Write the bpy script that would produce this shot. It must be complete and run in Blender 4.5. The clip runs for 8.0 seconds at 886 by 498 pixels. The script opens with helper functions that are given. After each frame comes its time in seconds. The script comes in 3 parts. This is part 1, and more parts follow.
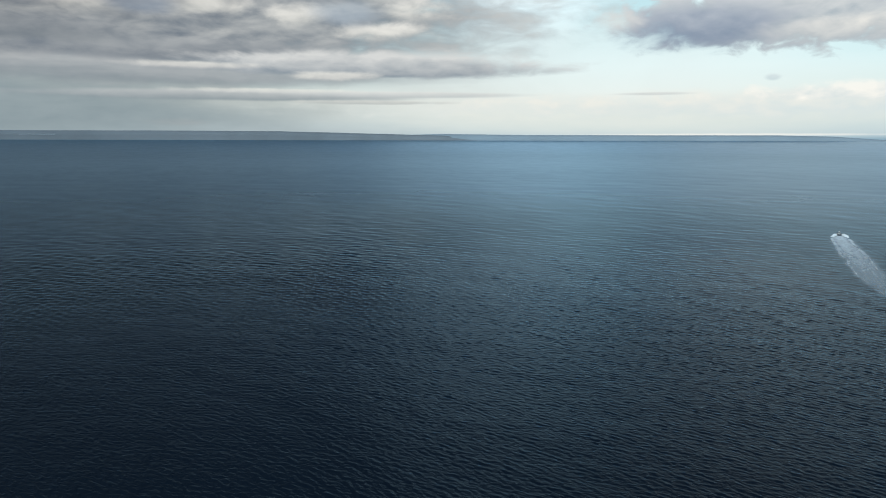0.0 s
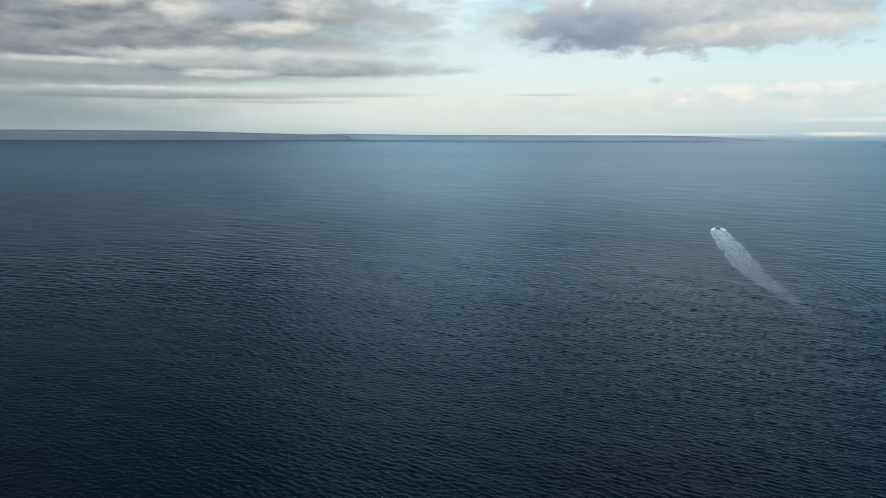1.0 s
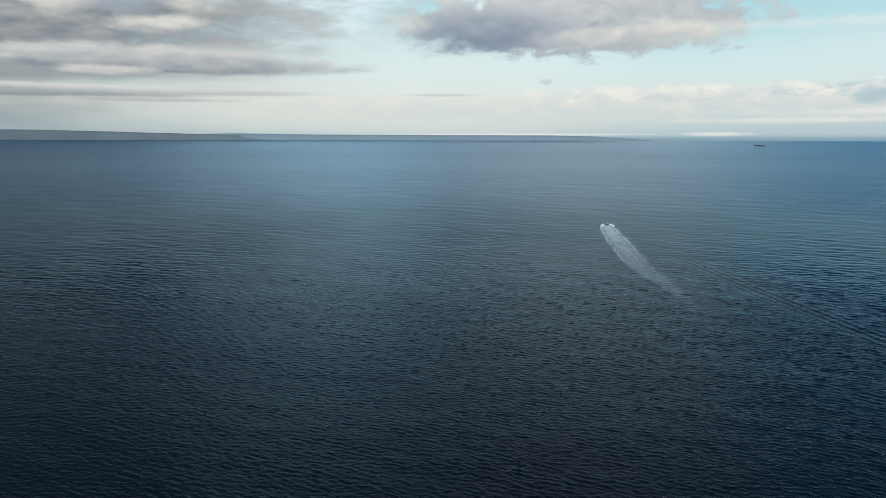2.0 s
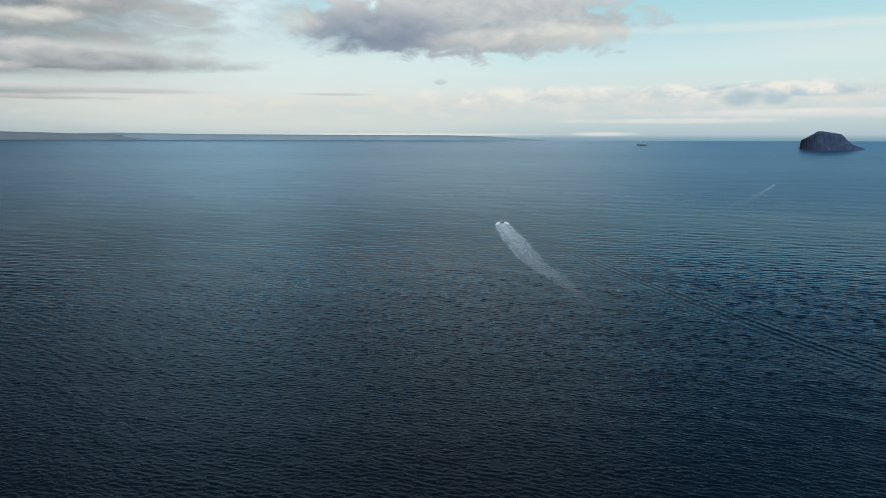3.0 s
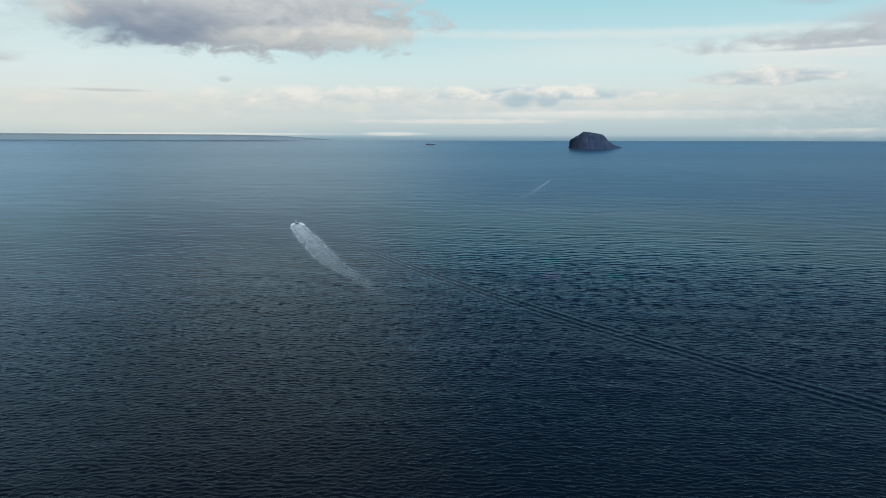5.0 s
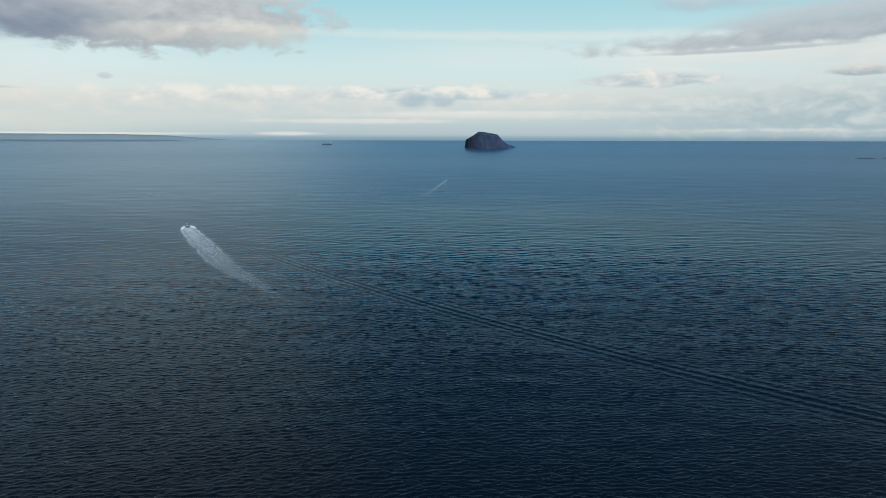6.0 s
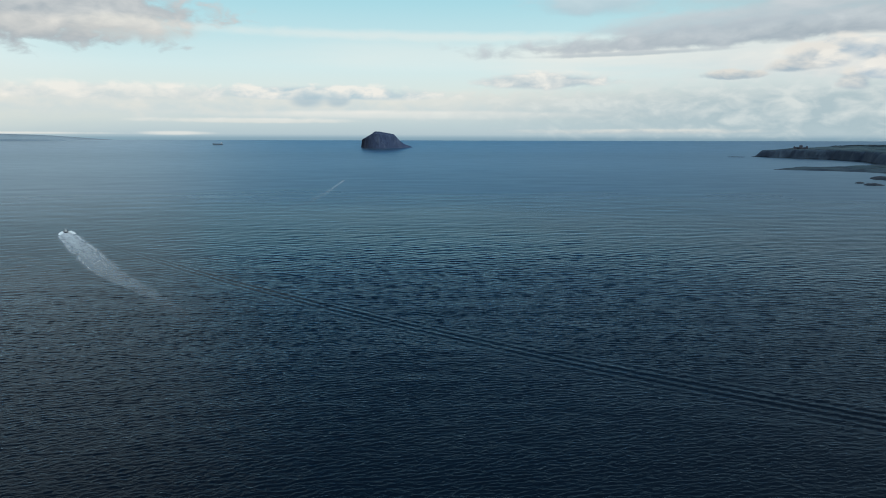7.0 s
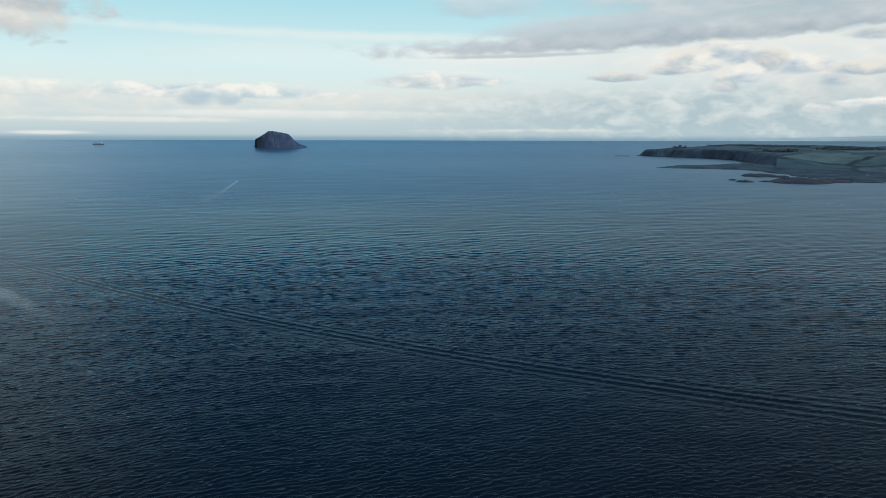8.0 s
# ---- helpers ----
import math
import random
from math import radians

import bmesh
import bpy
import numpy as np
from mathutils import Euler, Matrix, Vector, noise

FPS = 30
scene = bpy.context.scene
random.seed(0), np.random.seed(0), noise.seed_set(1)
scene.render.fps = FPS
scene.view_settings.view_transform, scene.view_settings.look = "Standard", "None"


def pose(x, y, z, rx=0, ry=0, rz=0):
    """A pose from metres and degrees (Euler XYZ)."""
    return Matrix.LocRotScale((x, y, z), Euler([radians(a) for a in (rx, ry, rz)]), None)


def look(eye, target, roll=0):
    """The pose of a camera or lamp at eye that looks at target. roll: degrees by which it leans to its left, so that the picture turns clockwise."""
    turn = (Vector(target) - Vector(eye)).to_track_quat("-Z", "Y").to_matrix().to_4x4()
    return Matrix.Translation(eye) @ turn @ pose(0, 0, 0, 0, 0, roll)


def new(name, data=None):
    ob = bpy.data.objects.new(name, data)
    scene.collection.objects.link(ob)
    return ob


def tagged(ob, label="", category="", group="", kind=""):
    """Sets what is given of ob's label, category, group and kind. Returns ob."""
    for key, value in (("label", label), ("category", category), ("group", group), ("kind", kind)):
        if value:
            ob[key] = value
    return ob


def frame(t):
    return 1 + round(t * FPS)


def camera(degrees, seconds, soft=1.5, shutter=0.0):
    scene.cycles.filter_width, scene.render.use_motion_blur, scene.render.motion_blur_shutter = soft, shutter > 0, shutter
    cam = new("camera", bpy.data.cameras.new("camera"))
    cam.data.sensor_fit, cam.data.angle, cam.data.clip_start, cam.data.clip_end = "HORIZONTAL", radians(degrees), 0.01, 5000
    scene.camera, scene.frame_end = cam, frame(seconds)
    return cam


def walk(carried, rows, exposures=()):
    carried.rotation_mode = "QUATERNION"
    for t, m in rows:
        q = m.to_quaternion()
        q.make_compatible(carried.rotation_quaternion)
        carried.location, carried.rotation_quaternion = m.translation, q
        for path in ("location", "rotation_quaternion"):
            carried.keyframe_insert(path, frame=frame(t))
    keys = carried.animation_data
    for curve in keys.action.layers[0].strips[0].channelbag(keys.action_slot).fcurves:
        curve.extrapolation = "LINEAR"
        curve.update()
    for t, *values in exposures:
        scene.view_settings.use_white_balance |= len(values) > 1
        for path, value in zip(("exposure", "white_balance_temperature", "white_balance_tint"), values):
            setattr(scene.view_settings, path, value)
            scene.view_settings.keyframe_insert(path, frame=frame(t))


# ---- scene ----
# A drone hovers 62 m over the sea and pans to the right.
EYE = 62.0
TILT, ROLL = -8.715, 0.12
PAN = [
    (0.0, 0.0), (0.5, -4.0), (1.0, -8.09), (1.5, -12.2), (3.0, -24.67), (3.5, -28.8), (4.0, -32.93),
    (4.5, -37.07), (6.0, -49.42), (6.5, -53.56), (7.0, -57.68), (7.5, -61.81), (8.0, -65.93),
]
cam = camera(64.08, 8.0, soft=1.0)
walk(cam, [(t, pose(0, 0, EYE, 90 + TILT, 0, yaw) @ pose(0, 0, 0, 0, 0, ROLL)) for t, yaw in PAN],
     exposures=[(0.0, 0.12), (1.5, 0.0), (3.5, -0.08), (6.0, -0.08), (8.0, 0.04)])

# ---- sky, clouds and sun ----
SUN_AZ, SUN_EL = 205.0, 38.0


class Net:
    """Short forms for shader nodes."""

    def __init__(self, tree):
        self.tree = tree

    def node(self, kind, **values):
        n = self.tree.nodes.new(kind)
        for key, value in values.items():
            setattr(n, key, value)
        return n

    def link(self, value, socket):
        if isinstance(value, bpy.types.NodeSocket):
            self.tree.links.new(value, socket)
        else:
            socket.default_value = value

    def math(self, op, a, b=0.0, c=0.0, clamp=False):
        n = self.node("ShaderNodeMath", operation=op, use_clamp=clamp)
        for value, socket in zip((a, b, c), n.inputs):
            self.link(value, socket)
        return n.outputs[0]

    def ramp(self, value, lo, hi, a=0.0, b=1.0, smooth=True):
        n = self.node("ShaderNodeMapRange", interpolation_type="SMOOTHSTEP" if smooth else "LINEAR")
        for v, k in ((value, 0), (lo, 1), (hi, 2), (a, 3), (b, 4)):
            self.link(v, n.inputs[k])
        return n.outputs[0]

    def mix(self, fac, a, b, blend="MIX"):
        n = self.node("ShaderNodeMix", data_type="RGBA", blend_type=blend)
        self.link(fac, n.inputs[0])
        for v, k in ((a, 6), (b, 7)):
            self.link((*v, 1) if isinstance(v, tuple) else v, n.inputs[k])
        return n.outputs[2]

    def vec(self, x, y, z=0.0):
        n = self.node("ShaderNodeCombineXYZ")
        for v, s in zip((x, y, z), n.inputs):
            self.link(v, s)
        return n.outputs[0]

    def noise(self, vector, scale=1.0, detail=5.0, rough=0.55, warp=0.0):
        n = self.node("ShaderNodeTexNoise")
        self.link(vector, n.inputs["Vector"])
        for key, v in (("Scale", scale), ("Detail", detail), ("Roughness", rough), ("Distortion", warp)):
            self.link(v, n.inputs[key])
        return n.outputs[0]

    def stops(self, value, stops):
        n = self.node("ShaderNodeValToRGB")
        self.link(value, n.inputs[0])
        els = n.color_ramp.elements
        while len(els) < len(stops):
            els.new(0.5)
        for e, (at, colour) in zip(els, stops):
            e.position, e.color = at, (*colour, 1)
        return n.outputs[0]


def build_world():
    world = bpy.data.worlds.new("sky")
    scene.world = world
    world.use_nodes = True
    tree = world.node_tree
    tree.nodes.clear()
    n = Net(tree)
    way = n.node("ShaderNodeTexCoord").outputs["Generated"]
    xyz = n.node("ShaderNodeSeparateXYZ")
    n.link(way, xyz.inputs[0])
    x, y, z = xyz.outputs
    deg = 180 / math.pi
    az = n.math("MULTIPLY", n.math("ARCTAN2", x, y), deg)
    el = n.math("MULTIPLY", n.math("ARCSINE", z), deg)

    air = n.node("ShaderNodeTexSky", sky_type="NISHITA", sun_disc=False, sun_elevation=radians(SUN_EL),
                 sun_rotation=radians(SUN_AZ), air_density=1.0, dust_density=1.5, ozone_density=1.5)
    blue = n.mix(1.0, air.outputs[0], (0.04, 0.045, 0.05), "MULTIPLY")
    # thin veil of haze, thickest at the horizon
    veil = n.stops(n.math("DIVIDE", el, 40.0, clamp=True), [
        (0.0, (0.22, 0.36, 0.46)), (0.006, (0.32, 0.47, 0.56)), (0.012, (0.50, 0.62, 0.67)), (0.03, (0.56, 0.68, 0.71)), (0.075, (0.77, 0.83, 0.78)), (0.14, (0.70, 0.88, 0.89)),
        (0.27, (0.42, 0.75, 0.84)), (0.42, (0.06, 0.31, 0.60)), (0.65, (0.035, 0.19, 0.43)), (1.0, (0.03, 0.15, 0.34))])
    sky = n.mix(n.ramp(el, 5.0, 60.0, 0.92, 0.88), blue, veil)

    # cloud texture: flat streaks far off, rounder heads
    def texture(wide, high, at, detail, rough, warp):
        return n.noise(n.vec(n.math("MULTIPLY", az, wide), n.math("MULTIPLY", el, high), at), 1.0, detail, rough, warp)

    textures = {"streak": texture(0.07, 0.55, 0.0, 4.0, 0.5, 0.4), "lump": texture(0.26, 0.78, 9.0, 6.0, 0.52, 0.3),
                "head": texture(0.45, 0.85, 3.0, 6.0, 0.52, 0.3), "broad": texture(0.035, 0.06, 7.0, 5.0, 0.6, 0.4), "fine": texture(0.6, 1.6, 5.0, 4.0, 0.5, 0.3)}

    def cloud(below, at, size, dark, light, dense=1.0, soft=0.35, rag=1.2, grain="streak", lean=0.0, flat=1.0, tone=0.8, grade=0.45, fleck=0.4):
        """One cloud at (azimuth, elevation), of half sizes in degrees. lean: its rise to the right. flat: how much flatter it is below.
        tone, fleck: how much its billows and flecks differ in light; grade: how much lighter its top is."""
        da = n.math("SUBTRACT", az, at[0])
        de = n.math("SUBTRACT", n.math("SUBTRACT", el, at[1]), n.math("MULTIPLY", da, lean))
        a = n.math("DIVIDE", da, size[0])
        e = n.math("DIVIDE", de, size[1])
        under = n.math("MULTIPLY", n.math("MINIMUM", e, 0.0), flat)
        e2 = n.math("ADD", under, n.math("MAXIMUM", e, 0.0))
        d = n.math("SQRT", n.math("MULTIPLY_ADD", a, a, n.math("MULTIPLY", e2, e2)))
        t = textures[grain]
        d = n.math("MULTIPLY_ADD", n.math("SUBTRACT", t, 0.5), -rag, d)
        mask = n.ramp(d, 1.0 + soft, 1.0 - soft, 0.0, dense)
        lit = n.math("MULTIPLY_ADD", e, grade, n.math("MULTIPLY_ADD", n.math("SUBTRACT", textures["fine"], 0.5), fleck,
                                                      n.math("MULTIPLY_ADD", n.math("SUBTRACT", t, 0.5), tone, 0.45)), clamp=True)
        return n.mix(mask, below, n.mix(lit, dark, light))

    c = sky
    cream, white = (0.80, 0.79, 0.73), (0.90, 0.88, 0.82)
    # unseen overcast and broken cloud beyond the view, toned to set the sea's reflection
    c = cloud(c, (-70, 31), (76, 34), (0.06, 0.06, 0.06), (0.30, 0.295, 0.29), 0.95, 0.5, 1.0, "broad", grade=-0.35)
    c = cloud(c, (118, 26), (40, 20), (0.17, 0.17, 0.17), (0.60, 0.59, 0.57), 0.85, 0.5, 1.2, "broad", grade=-0.35)
    c = cloud(c, (26, 26), (14, 15.5), (0.27, 0.24, 0.22), (2.15, 1.92, 1.72), 0.88, 0.35, 0.6, "broad", grade=-0.45)
    c = cloud(c, (6, 24), (11, 13), (0.52, 0.62, 0.68), (1.9, 2.05, 2.1), 0.8, 0.4, 0.6, "broad", grade=-0.45)
    # thin pale cloud low in the sky
    c = cloud(c, (10, 5.5), (16, 4.5), (0.84, 0.90, 0.88), (0.88, 0.92, 0.90), 0.4, 0.7, 0.8, "streak")
    # cumulus bank low along the horizon
    c = cloud(c, (14, 1.8), (20, 1.4), (0.66, 0.72, 0.68), (0.80, 0.80, 0.73), 0.75, 0.6, 0.6, "streak")
    c = cloud(c, (50, 2.7), (46, 1.0), (0.60, 0.69, 0.71), cream, 0.7, 0.5, 1.6, "head", tone=2.5)
    c = cloud(c, (48, 3.5), (9.5, 0.75), (0.46, 0.60, 0.67), white, 0.85, 0.3, 1.9, "head", flat=2.0, tone=4.5, fleck=0.8)
    c = cloud(c, (33, 3.3), (9.0, 0.8), (0.62, 0.69, 0.70), white, 0.75, 0.4, 1.9, "head", flat=2.0, tone=3.5, fleck=0.8)
    c = cloud(c, (47, 3.15), (1.2, 0.55), (0.36, 0.50, 0.59), (0.50, 0.62, 0.67), 0.7, 0.5, 1.2, "head")
    c = cloud(c, (49.4, 3.1), (0.9, 0.45), (0.36, 0.50, 0.59), (0.50, 0.62, 0.67), 0.7, 0.5, 1.2, "head")
    c = cloud(c, (58, 2.0), (16, 0.30), (0.68, 0.74, 0.73), white, 0.75, 0.5, 1.4, "streak")
    c = cloud(c, (43, 1.5), (7, 0.18), cream, white, 0.6, 0.5, 1.0, "fine")
    c = cloud(c, (88, 2.4), (24, 2.2), (0.40, 0.52, 0.57), (0.66, 0.73, 0.73), 0.85, 0.5, 1.6, "head", tone=3.5, fleck=0.9)
    c = cloud(c, (88, 6.2), (22, 1.6), (0.70, 0.75, 0.75), white, 0.8, 0.5, 1.2, "streak", tone=1.5)
    # bright streaks of far cloud just over the sea
    c = cloud(c, (37.2, 0.52), (2.2, 0.13), white, white, 0.6, 0.6, 0.5, "fine")
    c = cloud(c, (22, 0.48), (9.0, 0.08), white, white, 0.6, 0.6, 0.8, "fine")
    c = cloud(c, (-20.5, 1.35), (2.0, 0.25), (0.45, 0.44, 0.43), (0.58, 0.55, 0.52), 0.6, 0.6, 0.6, "fine")
    c = cloud(c, (73, 0.7), (8.0, 0.18), (0.5, 0.58, 0.62), cream, 0.6, 0.6, 1.2, "fine", tone=2.0)
    # the dark bank with its layers
    c = cloud(c, (-30, 9.8), (36, 5.2), (0.15, 0.18, 0.22), (0.50, 0.51, 0.50), 0.96, 0.3, 0.9, "lump", tone=2.2, grade=0.2)
    c = cloud(c, (-44, 2.4), (30, 2.4), (0.19, 0.25, 0.28), (0.32, 0.38, 0.40), 0.95, 0.4, 0.9, "streak", tone=1.0, grade=0.1)
    c = cloud(c, (-21, 5.0), (19, 0.9), (0.22, 0.26, 0.29), (0.44, 0.46, 0.47), 0.85, 0.5, 1.0, "streak", tone=1.5)
    c = cloud(c, (-18, 6.5), (13, 1.0), (0.13, 0.16, 0.20), (0.40, 0.42, 0.43), 0.85, 0.5, 1.0, "lump", flat=1.3)
    c = cloud(c, (-33, 7.6), (9, 0.8), (0.12, 0.15, 0.18), (0.32, 0.34, 0.36), 0.8, 0.5, 1.0, "lump")
    c = cloud(c, (-6, 5.5), (13.6, 1.35), (0.20, 0.25, 0.30), (0.64, 0.65, 0.64), 0.96, 0.25, 1.1, "lump", lean=-0.008, flat=2.2, tone=1.2, grade=0.75, fleck=0.5)
    c = cloud(c, (-17, 3.3), (13, 0.42), (0.22, 0.27, 0.30), (0.52, 0.54, 0.54), 0.9, 0.35, 1.0, "streak", flat=1.3)
    c = cloud(c, (-13, 3.75), (6, 0.16), (0.60, 0.61, 0.60), cream, 0.65, 0.6, 1.2, "fine")
    c = cloud(c, (-19, 5.55), (4, 0.22), (0.55, 0.55, 0.54), cream, 0.7, 0.6, 1.2, "fine")
    c = cloud(c, (-8.5, 4.95), (3, 0.28), (0.58, 0.58, 0.56), cream, 0.75, 0.6, 1.2, "fine")
    c = cloud(c, (-3, 3.55), (9, 0.22), (0.44, 0.48, 0.49), (0.68, 0.69, 0.67), 0.8, 0.4, 1.0, "streak")
    c = cloud(c, (-6, 2.95), (5.5, 0.14), (0.40, 0.43, 0.43), (0.60, 0.61, 0.58), 0.8, 0.5, 1.0, "fine")
    for at, size in (((-26.5, 9.6), (1.6, 0.5)), ((-18.0, 10.0), (2.2, 0.6)), ((-11.3, 9.4), (2.4, 0.55)), ((-5.0, 8.3), (3.0, 0.5)), ((-2.5, 10.0), (2.0, 0.6))):
        c = cloud(c, at, size, (0.66, 0.66, 0.62), white, 0.75, 0.8, 2.6, "head", fleck=1.0)
    c = cloud(c, (-22.3, 9.7), (2.0, 0.7), (0.22, 0.28, 0.37), (0.34, 0.40, 0.47), 0.7, 0.6, 1.0, "head")
    c = cloud(c, (-7.5, 9.6), (2.4, 0.8), (0.28, 0.35, 0.43), (0.42, 0.48, 0.53), 0.7, 0.6, 1.0, "head")
    # unseen dark overcast above the bank, added to darken the sea's reflection
    c = cloud(c, (-38, 19), (29, 8.5), (0.11, 0.115, 0.12), (0.27, 0.265, 0.26), 0.95, 0.4, 0.8, "broad")
    # the single cloud with its blue-grey belly
    c = cloud(c, (26.6, 9.1), (12.6, 2.5), (0.34, 0.40, 0.45), (0.70, 0.71, 0.70), 0.96, 0.2, 1.7, "head", flat=1.0, tone=1.5, grade=0.3, fleck=0.5)
    c = cloud(c, (19.4, 8.4), (5.6, 1.5), (0.17, 0.23, 0.33), (0.40, 0.45, 0.52), 0.85, 0.5, 1.4, "head", tone=0.9)
    c = cloud(c, (13.4, 8.8), (1.3, 0.6), (0.60, 0.62, 0.62), cream, 0.6, 0.9, 2.2, "head")
    c = cloud(c, (34.5, 7.9), (4.2, 0.8), (0.56, 0.58, 0.58), cream, 0.8, 0.5, 0.9, "head", tone=1.5)
    c = cloud(c, (28.0, 7.7), (4.0, 0.7), (0.50, 0.53, 0.54), (0.76, 0.75, 0.71), 0.7, 0.6, 0.9, "head", tone=1.5)
    # small puffs and a long thin streak
    c = cloud(c, (24.4, 4.55), (0.45, 0.2), (0.48, 0.58, 0.62), (0.60, 0.68, 0.70), 0.7, 0.6, 1.0, "fine")
    c = cloud(c, (16.2, 3.55), (2.4, 0.10), (0.52, 0.55, 0.55), (0.62, 0.64, 0.63), 0.7, 0.6, 0.6, "fine")
    c = cloud(c, (57, 8.0), (18, 0.30), white, white, 0.42, 0.9, 1.2, "fine", lean=-0.012)
    c = cloud(c, (62, 6.6), (16, 0.9), white, white, 0.35, 0.9, 1.6, "streak")
    # long grey band and the heads under it
    c = cloud(c, (86, 7.9), (23, 1.0), (0.36, 0.43, 0.49), (0.60, 0.65, 0.68), 0.92, 0.3, 1.5, "head", lean=0.042, flat=1.4, tone=1.6)
    c = cloud(c, (72, 6.55), (6.5, 0.16), (0.42, 0.50, 0.55), (0.58, 0.63, 0.66), 0.8, 0.5, 1.2, "head", lean=0.02)
    c = cloud(c, (94, 10.4), (17, 1.5), (0.42, 0.50, 0.55), (0.64, 0.69, 0.70), 0.85, 0.5, 1.4, "lump", lean=0.03, tone=1.5)
    c = cloud(c, (79, 8.75), (8, 0.8), (0.42, 0.50, 0.56), (0.62, 0.67, 0.70), 0.8, 0.5, 1.4, "lump", lean=0.05)
    c = cloud(c, (69, 10.3), (4, 0.8), (0.44, 0.55, 0.62), (0.66, 0.72, 0.75), 0.7, 0.5, 1.4, "head")
    c = cloud(c, (65.5, 4.55), (5.0, 0.75), (0.42, 0.52, 0.59), white, 0.85, 0.3, 1.9, "head", flat=1.6, tone=3.0, fleck=0.8)
    # the towering heads further along
    c = cloud(c, (88.5, 5.2), (8, 1.3), (0.62, 0.68, 0.70), white, 0.75, 0.5, 1.5, "head", flat=1.6, tone=1.5)
    c = cloud(c, (96, 3.6), (5, 1.5), (0.52, 0.60, 0.63), cream, 0.7, 0.5, 1.5, "head", tone=2.0)
    grey = (0.32, 0.42, 0.50)
    for at, size, shade in (((91.8, 5.3), (2.4, 0.8), 0.30), ((79.4, 4.75), (2.1, 0.42), 0.05), ((83.2, 5.2), (1.4, 0.6), 0.1), ((89.6, 5.7), (1.7, 0.9), 0.0),
                            ((86.3, 6.5), (1.5, 0.9), 0.25), ((87.9, 6.2), (1.3, 0.9), 0.3), ((84.6, 5.8), (1.6, 1.0), 0.15), ((85.8, 5.6), (1.0, 0.7), 0.3),
                            ((87.3, 4.1), (1.1, 0.8), 0.15), ((88.5, 4.7), (1.1, 0.9), 0.35), ((94.3, 4.2), (1.1, 0.7), 0.25), ((96.0, 4.9), (2.0, 0.6), 0.1),
                            ((93.1, 2.2), (0.9, 0.4), 0.3), ((96.7, 2.6), (2.2, 0.35), 0.4), ((97.5, 7.2), (2.6, 0.5), 0.1)):
        c = cloud(c, at, size, tuple(g + shade * 0.4 for g in grey), tuple(w * (0.8 + shade * 0.55) for w in white), 0.85, 0.28, 1.7, "head", flat=1.5, tone=2.6, grade=0.6, fleck=1.3)
    # haze lying on the sea
    c = n.mix(n.ramp(el, 0.34, -0.08, 0.0, 0.95), c, (0.25, 0.38, 0.46))
    out = n.node("ShaderNodeBackground")
    n.link(c, out.inputs[0])
    out.inputs[1].default_value = 1.0
    n.link(out.outputs[0], n.node("ShaderNodeOutputWorld").inputs[0])


build_world()
sun = new("sun", bpy.data.lights.new("sun", "SUN"))
sun.data.energy, sun.data.angle, sun.data.color = 3.2, radians(15), (0.80, 0.94, 1.0)
toward = Vector((math.sin(radians(SUN_AZ)) * math.cos(radians(SUN_EL)), math.cos(radians(SUN_AZ)) * math.cos(radians(SUN_EL)), math.sin(radians(SUN_EL))))
sun.matrix_world = look(toward * 300, (0, 0, 0))


# ---- materials ----
def material(name, build):
    m = bpy.data.materials.new(name)
    m.use_nodes = True
    m.node_tree.nodes.clear()
    n = Net(m.node_tree)
    shader = build(n)
    n.link(shader, n.node("ShaderNodeOutputMaterial").inputs[0])
    return m


def rough_is_low(rough):
    return not isinstance(rough, float) or rough < 0.8


def principled(n, colour, rough, normal=None, metal=0.0, ior=1.45, alpha=None):
    p = n.node("ShaderNodeBsdfPrincipled")
    n.link((*colour, 1) if isinstance(colour, tuple) else colour, p.inputs["Base Color"])
    n.link(rough, p.inputs["Roughness"])
    p.inputs["Metallic"].default_value, p.inputs["IOR"].default_value = metal, ior
    p.inputs["Specular IOR Level"].default_value = 0.5 if rough_is_low(rough) else 0.15
    if normal is not None:
        n.link(normal, p.inputs["Normal"])
    if alpha is not None:
        n.link(alpha, p.inputs["Alpha"])
    return p.outputs[0]


def bump(n, height, distance, strength=1.0, normal=None):
    b = n.node("ShaderNodeBump")
    n.link(strength, b.inputs["Strength"])
    b.inputs["Distance"].default_value = distance
    n.link(height, b.inputs["Height"])
    if normal is not None:
        n.link(normal, b.inputs["Normal"])
    return b.outputs[0]


def place(n, turn=0.0, stretch=(1, 1, 1)):
    """Places in metres, turned so that y runs along the azimuth, then stretched."""
    r = n.node("ShaderNodeVectorRotate", rotation_type="Z_AXIS")
    n.link(n.node("ShaderNodeTexCoord").outputs["Object"], r.inputs["Vector"])
    r.inputs["Angle"].default_value = radians(turn)
    m = n.node("ShaderNodeMapping")
    n.link(r.outputs[0], m.inputs[0])
    m.inputs["Scale"].default_value = stretch
    return m.outputs[0]


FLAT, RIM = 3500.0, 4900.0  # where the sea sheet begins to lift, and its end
WIND = 55.0  # azimuth along which the waves run


